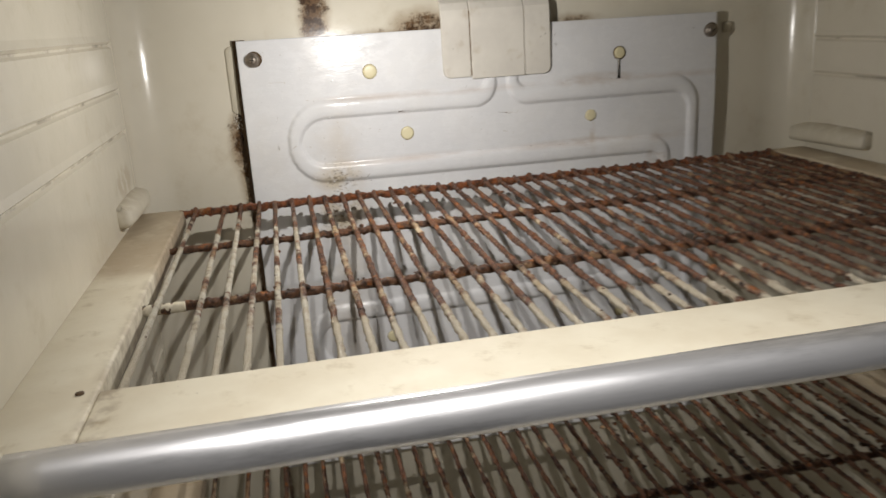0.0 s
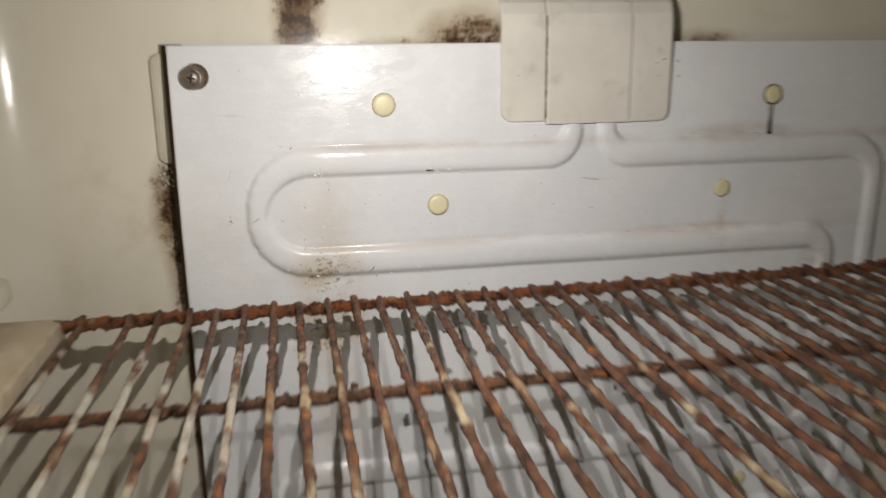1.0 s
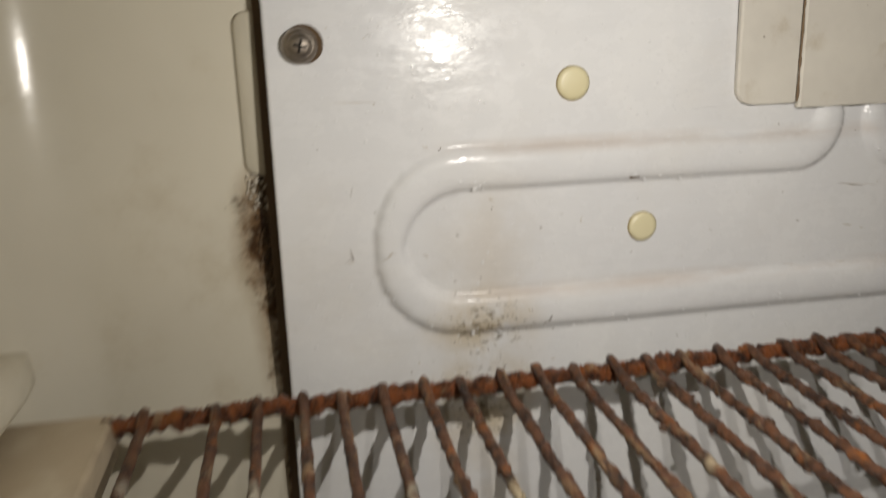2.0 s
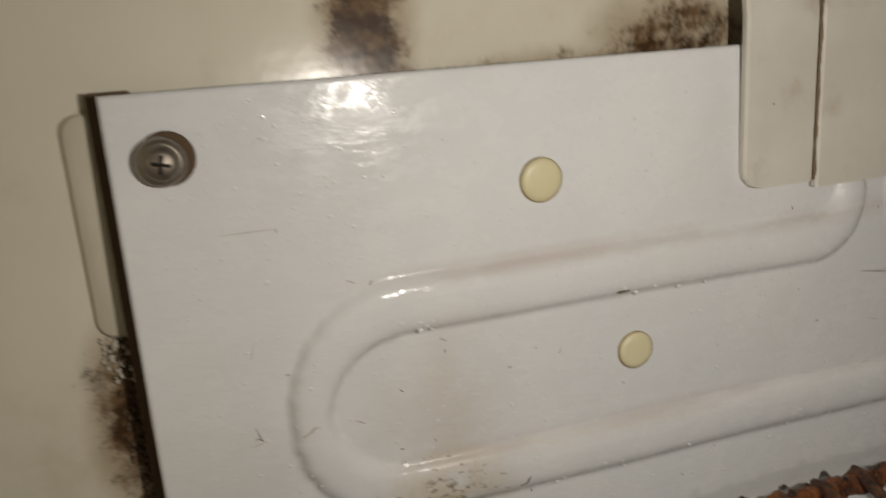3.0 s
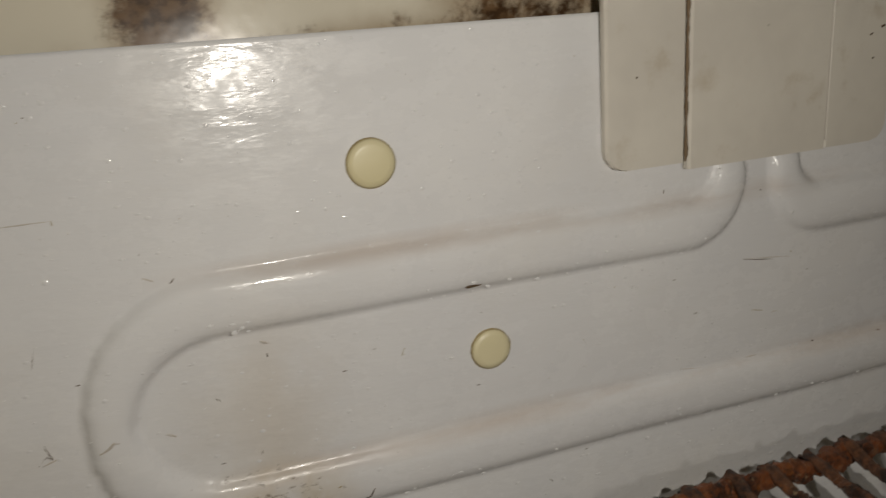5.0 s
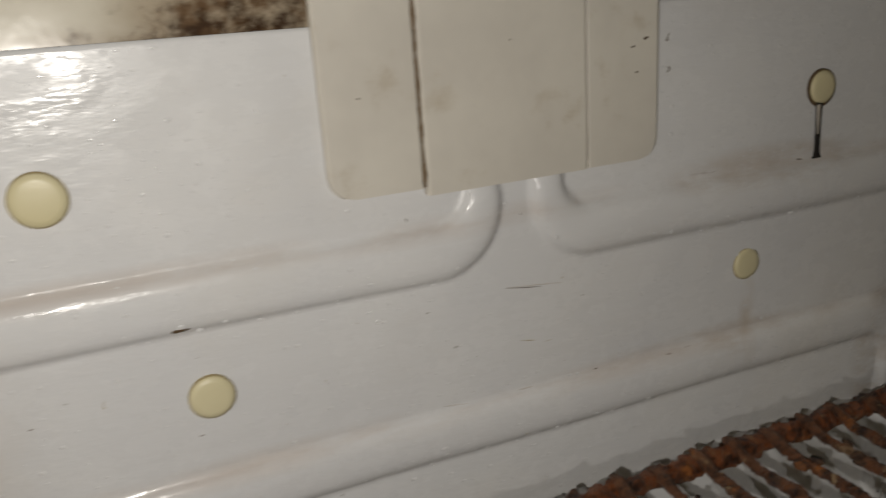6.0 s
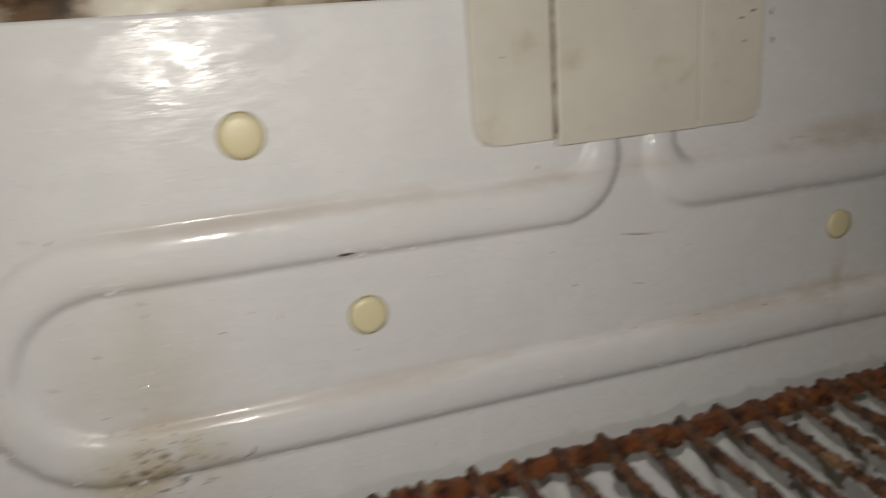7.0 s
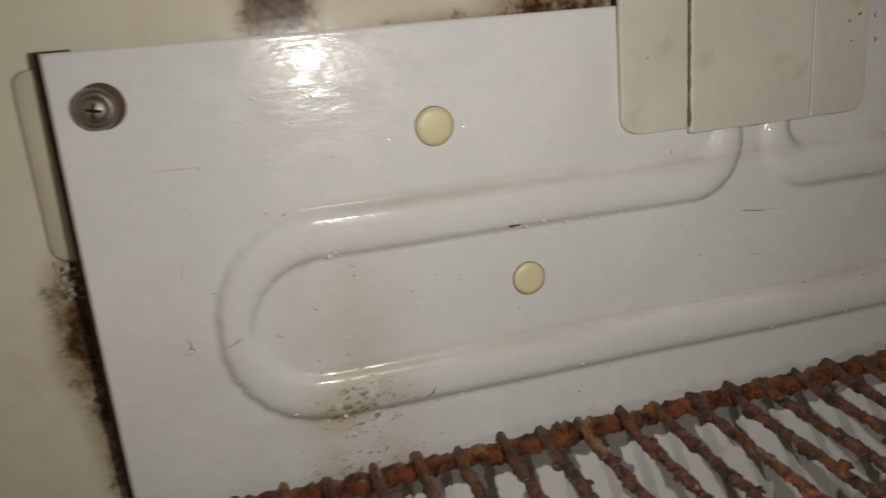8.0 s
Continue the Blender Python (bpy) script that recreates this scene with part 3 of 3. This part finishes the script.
def screw(sx, sz):
    ob = tagged(new("screw"), "dull steel cross-head screw with a domed washer in the plate", "screw", "plate screws")
    ob.location = (sx + 0.0005, SET_BACK - bow(sz), sz - 0.005 * sx)
    part("washer", disc_stack([(0.0053, 0.002), (0.0053, -0.0012), (0.0051, -0.0022), (0.0046, -0.0032), (0.0038, -0.0038)], 28), STEEL, ob)
    head = part("head", disc_stack([(0.0037, 0.0), (0.0037, -0.0040), (0.0033, -0.0050), (0.0022, -0.0057), (0.0001, -0.0060)], 24), STEEL, ob)
    for turn in (12, 102):
        # a dark bar paints the recess's shade on the uncut head
        bm = box(-0.0019, 0.0019, -0.0062, -0.0050, -0.00035, 0.00035, 0.0001, 1)
        bmesh.ops.rotate(bm, verts=bm.verts, cent=(0, 0, 0), matrix=Matrix.Rotation(radians(turn), 3, "Y"))
        part("cross_recess", bm, DARK, head)
    return ob


first_screw = screw(*SCREWS[0])
copy_thing(first_screw, pose(SCREWS[1][0] + 0.0005, SET_BACK - bow(SCREWS[1][1]), SCREWS[1][1] - 0.005 * SCREWS[1][0], 0, 40, 0))


# ---- plastic cover over the plate's top edge ----
def cover_panel(x0, x1, zb, y_front, round_left=0.0, round_right=0.0):
    """A strip of the cover: straight at the foot, bent back over the plate at its top."""
    rows = [(zb + d, 0.0) for d in (0.0, 0.0006, 0.0015, 0.003, 0.005, 0.02)] + [(0.122, 0.0), (0.128, 0.0008), (0.133, 0.0030), (0.137, 0.0070), (0.139, 0.0120), (0.1395, 0.020)]
    rings = []
    for z, back in rows:
        k = max(0.0, 1 - (z - zb) / 0.005)
        cut = 0.005 * (1 - math.sqrt(max(0.0, 1 - k * k)))
        a, b = x0 + cut * round_left, x1 - cut * round_right
        y = y_front - 0.0018 + back
        thick = 0.0022 if back < 0.01 else 0.0015
        ring = [(a, y + 0.0007, z), (a + 0.0007, y, z), (b - 0.0007, y, z), (b, y + 0.0007, z), (b, y + thick, z - back * 0.12), (a, y + thick, z - back * 0.12)]
        rings.append(ring)
    return loft(rings)


cover = tagged(new("cover"), "aged cream plastic cover bent over the top of the white plate", "cover")
cover.location = (0, SET_BACK, 0)
part("side_flange", cover_panel(-0.0382, -0.0163, 0.0786, -0.0024, 1, 0), COVER, cover, "", False)
part("centre_panel", cover_panel(-0.0161, 0.0261, 0.0770, -0.0034), COVER, cover, "", False)
part("side_flange", cover_panel(0.0262, 0.0472, 0.0770, -0.0026, 0, 1), COVER, cover, "", False)
part("joint", rod(line((-0.0165, -0.0046, 0.0790), (-0.0165, -0.0046, 0.1270), 90), 0.00032, 6, 1.6, 3.0, 700), SEAM, cover, "dirt-filled joint")
part("joint", box(0.0260, 0.0264, -0.0046, -0.0028, 0.079, 0.126, 0.0001), SMEAR, cover, "dirt-filled joint")


for x, z, r in ((0.0393, 0.1045, 0.0004), (0.0430, 0.1062, 0.0005), (0.0405, 0.0985, 0.0003), (0.0060, 0.1090, 0.0003), (-0.0300, 0.1000, 0.00025)):
    part("speck", rod(line((x - r, -0.0044 if x > 0.0262 else -0.0051 if x > -0.016 else -0.0042, z), (x + r, -0.0044 if x > 0.0262 else -0.0051 if x > -0.016 else -0.0042, z + r), 5), r * 0.6, 6, 1.2, x * 90, 1500), GRIME_SHADE, cover, "dark speck of dirt")


# ---- tabs on the back wall beside the plate ----
def tab(x0, x1, z0, z1, r, y):
    pts = [(x1 - r + r * math.cos(a), z1 - r + r * math.sin(a)) for a in [math.pi / 2 * i / 5 for i in range(6)]]
    pts += [(x0 + r - r * math.sin(a), z1 - r + r * math.cos(a)) for a in [math.pi / 2 * i / 5 for i in range(6)]]
    pts += [(x0 + r - r * math.cos(a), z0 + r - r * math.sin(a)) for a in [math.pi / 2 * i / 5 for i in range(6)]]
    pts += [(x1 - r + r * math.sin(a), z0 + r - r * math.cos(a)) for a in [math.pi / 2 * i / 5 for i in range(6)]]
    cx, cz = (x0 + x1) / 2, (z0 + z1) / 2
    rings = []
    for k, dy in ((1.0, 0.003), (1.0, 0.0), (0.97, -0.0006)):
        rings.append([(cx + (x - cx) * (1 - (1 - k) * 2), y + dy, cz + (z - cz) * k) for x, z in pts])
    return loft(rings)


tagged(mesh_object("mounting_tab", tab(-0.1970, -0.183, 0.0635, 0.1125, 0.004, BACK - 0.0010), TABS), "rounded cream plastic mounting tab half behind the white plate", "tab")
# the second is a square recess, put in as a thin raised grey panel
tagged(mesh_object("mounting_tab", tab(0.2000, 0.2080, 0.0975, 0.1055, 0.001, BACK - 0.0010), TABS), "small square grey-cream panel standing for a recess in the back wall", "tab")


def crust(cx, cz, w, h, count, seed, material, name, label):
    """A crumbly ridge of dirt: many small lumps."""
    rnd = random.Random(seed)
    bm = bmesh.new()
    for _ in range(count):
        g = bmesh.ops.create_icosphere(bm, subdivisions=1, radius=rnd.uniform(0.0002, 0.0007))
        at = Vector((cx + rnd.gauss(0, w), BACK - 0.0005, cz + rnd.uniform(-h, h)))
        for v in g["verts"]:
            v.co = at + Vector((v.co.x * rnd.uniform(0.7, 1.3), v.co.y, v.co.z * 1.5)) + Vector((rnd.uniform(-1, 1), rnd.uniform(-1, 1), rnd.uniform(-1, 1))) * 0.0002
    return tagged(mesh_object(name, bm, material), label, "dirt", kind="stuff")


crust(-0.1925, 0.045, 0.0013, 0.022, 150, 3, GRIME_SHADE, "mould_crust", "dark brown mould crust along the white plate's edge")
crust(-0.1940, 0.0585, 0.0018, 0.006, 50, 5, CRUST, "pale_crust", "pale crumbly residue under the mounting tab")


# ---- shelf rests on the side walls ----
def shelf_rest(sign):
    """A moulded rest: a wedge with a rounded nose, standing out from the side wall."""
    rings = []
    for y, out, z0, z1 in ((0.004, 0.003, 0.006, 0.017), (-0.004, 0.0060, 0.006, 0.0205), (-0.020, 0.0082, 0.007, 0.0225), (-0.045, 0.0085, 0.008, 0.024), (-0.080, 0.0085, 0.009, 0.0235), (-0.0900, 0.0080, 0.0095, 0.0230), (-0.0925, 0.0068, 0.0105, 0.0230), (-0.0932, 0.004, 0.013, 0.0205)):
        rings.append([(-sign * 0.004, y, z0 - 0.002), (sign * out * 0.7, y, z0 - 0.0004), (sign * out * 0.95, y, z0 + 0.0012), (sign * out, y, z0 + 0.0035), (sign * out * 0.98, y, z0 + 0.0075), (sign * out * 0.80, y, z0 + 0.0105), (sign * out * 0.30, y, z1 - 0.0025), (-sign * 0.004, y, z1 + 0.0015)])
    return loft(rings)


for sign, x in ((1, XL), (-1, XR)):
    rest = tagged(mesh_object("shelf_rest", shelf_rest(sign), REST), "moulded cream shelf rest, dirty on top, on the side wall", "shelf rest", "shelf rests")
    rest.location = (x, 0, 0)


# ---- wire shelves ----
WIDTH, DEPTH = 0.4690, 0.2980
WIRE_X = [0.0075] + [0.0280 + 0.0121 * i for i in range(37)]


def shelf(label, base, pale, seed):
    """A wire shelf: origin at the rear left corner, wires running to the front frame at y = -DEPTH."""
    ob = tagged(new("wire_shelf"), label, "shelf", "refrigerator shelves")
    ob.matrix_world = base
    near = seed < 3
    for i, x in enumerate(WIRE_X):
        drift = 0.0006 * math.sin(i * 2.3 + seed)
        up = 0.0024 + 0.0006 * math.sin(i * 4.1 + seed)
        hook = [(x + drift, 0.0006, -0.0028), (x + drift, 0.0020, -0.0016), (x + drift, 0.0023, 0.0004), (x + drift, 0.0012, up - 0.0003), (x + drift, -0.0010, up), (x + drift, -0.0040, 0.0014)]
        pts = hook + line((x + drift, -0.0075, 0.0003), (x - drift * 0.5, -DEPTH - 0.004, 0.0), 420 if near else 170)
        part("wire", rod(pts, 0.00150, 9, 1.0 if i > 5 else 0.55, seed + i * 0.37, 520), pale if i < 6 else WIRE, ob)
    n = 620
    part("back_bar", rod(line((-0.004, 0, -0.0005), (WIDTH + 0.003, 0, -0.0005), n), 0.0026, 12, 1.2, seed + 9, 380), BAR, ob, "heavily rusted lumpy bar")
    for k, y in enumerate((-0.090, -0.198)):
        part("cross_bar", rod(line((-0.001, y, -0.0034), (WIDTH + 0.001, y - 0.002, -0.0034), n), 0.0023, 8, 0.8, seed + 20 + k, 340), CROSS, ob)
    part("bar_end", rod(line((-0.001, -0.198, -0.0034), (0.0200, -0.198, -0.0034), 40), 0.0027, 8, 0.35, seed + 31, 300), FRAME, ob, "pale painted end of the bar")
    tagged(part("rust_dirt", flakes(seed), DIRT, ob), "brown crumbs of rust and dirt on the wires", kind="stuff")
    return ob


def flakes(seed):
    """Crumbs of rust and dirt caught on the wires, thick towards the rear right."""
    rnd = random.Random(int(seed * 10))
    bm = bmesh.new()

    def crumb(x, y, z, r):
        g = bmesh.ops.create_icosphere(bm, subdivisions=1, radius=r)
        flat = rnd.uniform(0.35, 0.8)
        long = rnd.uniform(0.8, 1.8)
        for v in g["verts"]:
            k = 1 + 0.45 * noise.noise(v.co * 900 + Vector((x, y, r)) * 5000)
            v.co = Vector((x + v.co.x * k, y + v.co.y * k * long, z + v.co.z * k * flat))

    for count, x0, x1, y0, y1, spread, r0, r1 in ((70, 0.150, 0.240, -0.050, -0.012, 0.0026, 0.0006, 0.0017), (560, 0.260, 0.466, -0.200, -0.012, 0.0036, 0.0006, 0.0019),
                                                  (160, 0.300, 0.466, -0.290, -0.190, 0.0034, 0.0006, 0.0018), (260, 0.000, 0.466, -0.300, -0.004, 0.0012, 0.0004, 0.0012)):
        for _ in range(count):
            x = min(WIRE_X, key=lambda w, at=rnd.uniform(x0, x1): abs(w - at)) + rnd.gauss(0, spread * 0.5)
            crumb(x, rnd.uniform(y0, y1), rnd.uniform(-0.0006, 0.0016), rnd.uniform(r0, r1))
    for y in (-0.090, -0.198):
        for _ in range(110):
            crumb(rnd.uniform(0.02, 0.466) ** 0.8 * 0.466 ** 0.2, y + rnd.gauss(0, 0.0016), -0.0012 + rnd.uniform(-0.001, 0.001), rnd.uniform(0.0005, 0.0020))
    return bm


def frame_parts(ob):
    """Cream frame round three sides and the half-round aluminium edge at the front."""
    width, depth, left = WIDTH, DEPTH, 0.0320
    front = depth + 0.040
    part("side_frame", box(-left, 0.000, -front, 0.003, -0.010, 0.0026, 0.0016, 3), FRAME, ob, "cream side strip")
    part("side_frame", box(width - 0.002, width + 0.028, -front, 0.003, -0.010, 0.0026, 0.0016, 3), FRAME, ob, "cream side strip")
    part("front_frame", box(0.0002, width - 0.0022, -front, -depth, -0.010, 0.0022, 0.0012, 3), FRAME, ob, "cream front strip")
    prof = [(-0.0005, 0.0030), (-0.0035, 0.0030), (-0.0065, 0.0016), (-0.0088, -0.0012), (-0.0100, -0.0050), (-0.0097, -0.0090), (-0.0080, -0.0124), (-0.0050, -0.0142), (-0.0030, -0.0138), (-0.0010, -0.0128)]
    y0 = -front
    xs = [0.012 - left + (width + left + 0.012) * i / 40 for i in range(41)]
    part("front_trim", loft([[(x, y0 + y + 0.0002 * math.sin(x * 90), z) for y, z in prof] for x in xs]), TRIM, ob, "worn half-round aluminium trim")
    cap = [(-0.0005, 0.0036), (-0.0040, 0.0036), (-0.0075, 0.0020), (-0.0098, -0.0010), (-0.0108, -0.0050), (-0.0104, -0.0094), (-0.0085, -0.0132), (-0.0050, -0.0150), (-0.0010, -0.0150)]
    for a, b in ((-left, 0.0118 - left), (width + 0.0242, width + 0.028)):
        part("end_cap", loft([[(x, y0 + y * k, z * k) for y, z in cap] for x, k in ((a, 0.8), (a + 0.003, 1), (b, 1))]), FRAME, ob, "cream plastic end cap")
    part("screw", disc_stack([(0.0016, 0.001), (0.0016, -0.0006), (0.0001, -0.0008)], 12), GRIME_SHADE, ob).matrix_local = pose(-0.006, -depth - 0.002, 0.0026, -90)


UPPER = shelf("rusted white wire shelf in a cream frame with aluminium front edge", SHELF_AT, PALE_WIRE, 1.0)
frame_parts(UPPER)
part("clip", box(0.0002, 0.0075, -0.074, -0.064, -0.0095, -0.0070, 0.0005), FRAME, UPPER, "pale bent metal clip")

LOWER = shelf("dirty rusted wire shelf under the first one, coated in brown grime", SHELF_AT @ pose(0, 0, -0.153), WIRE, 5.0)
frame_parts(LOWER)
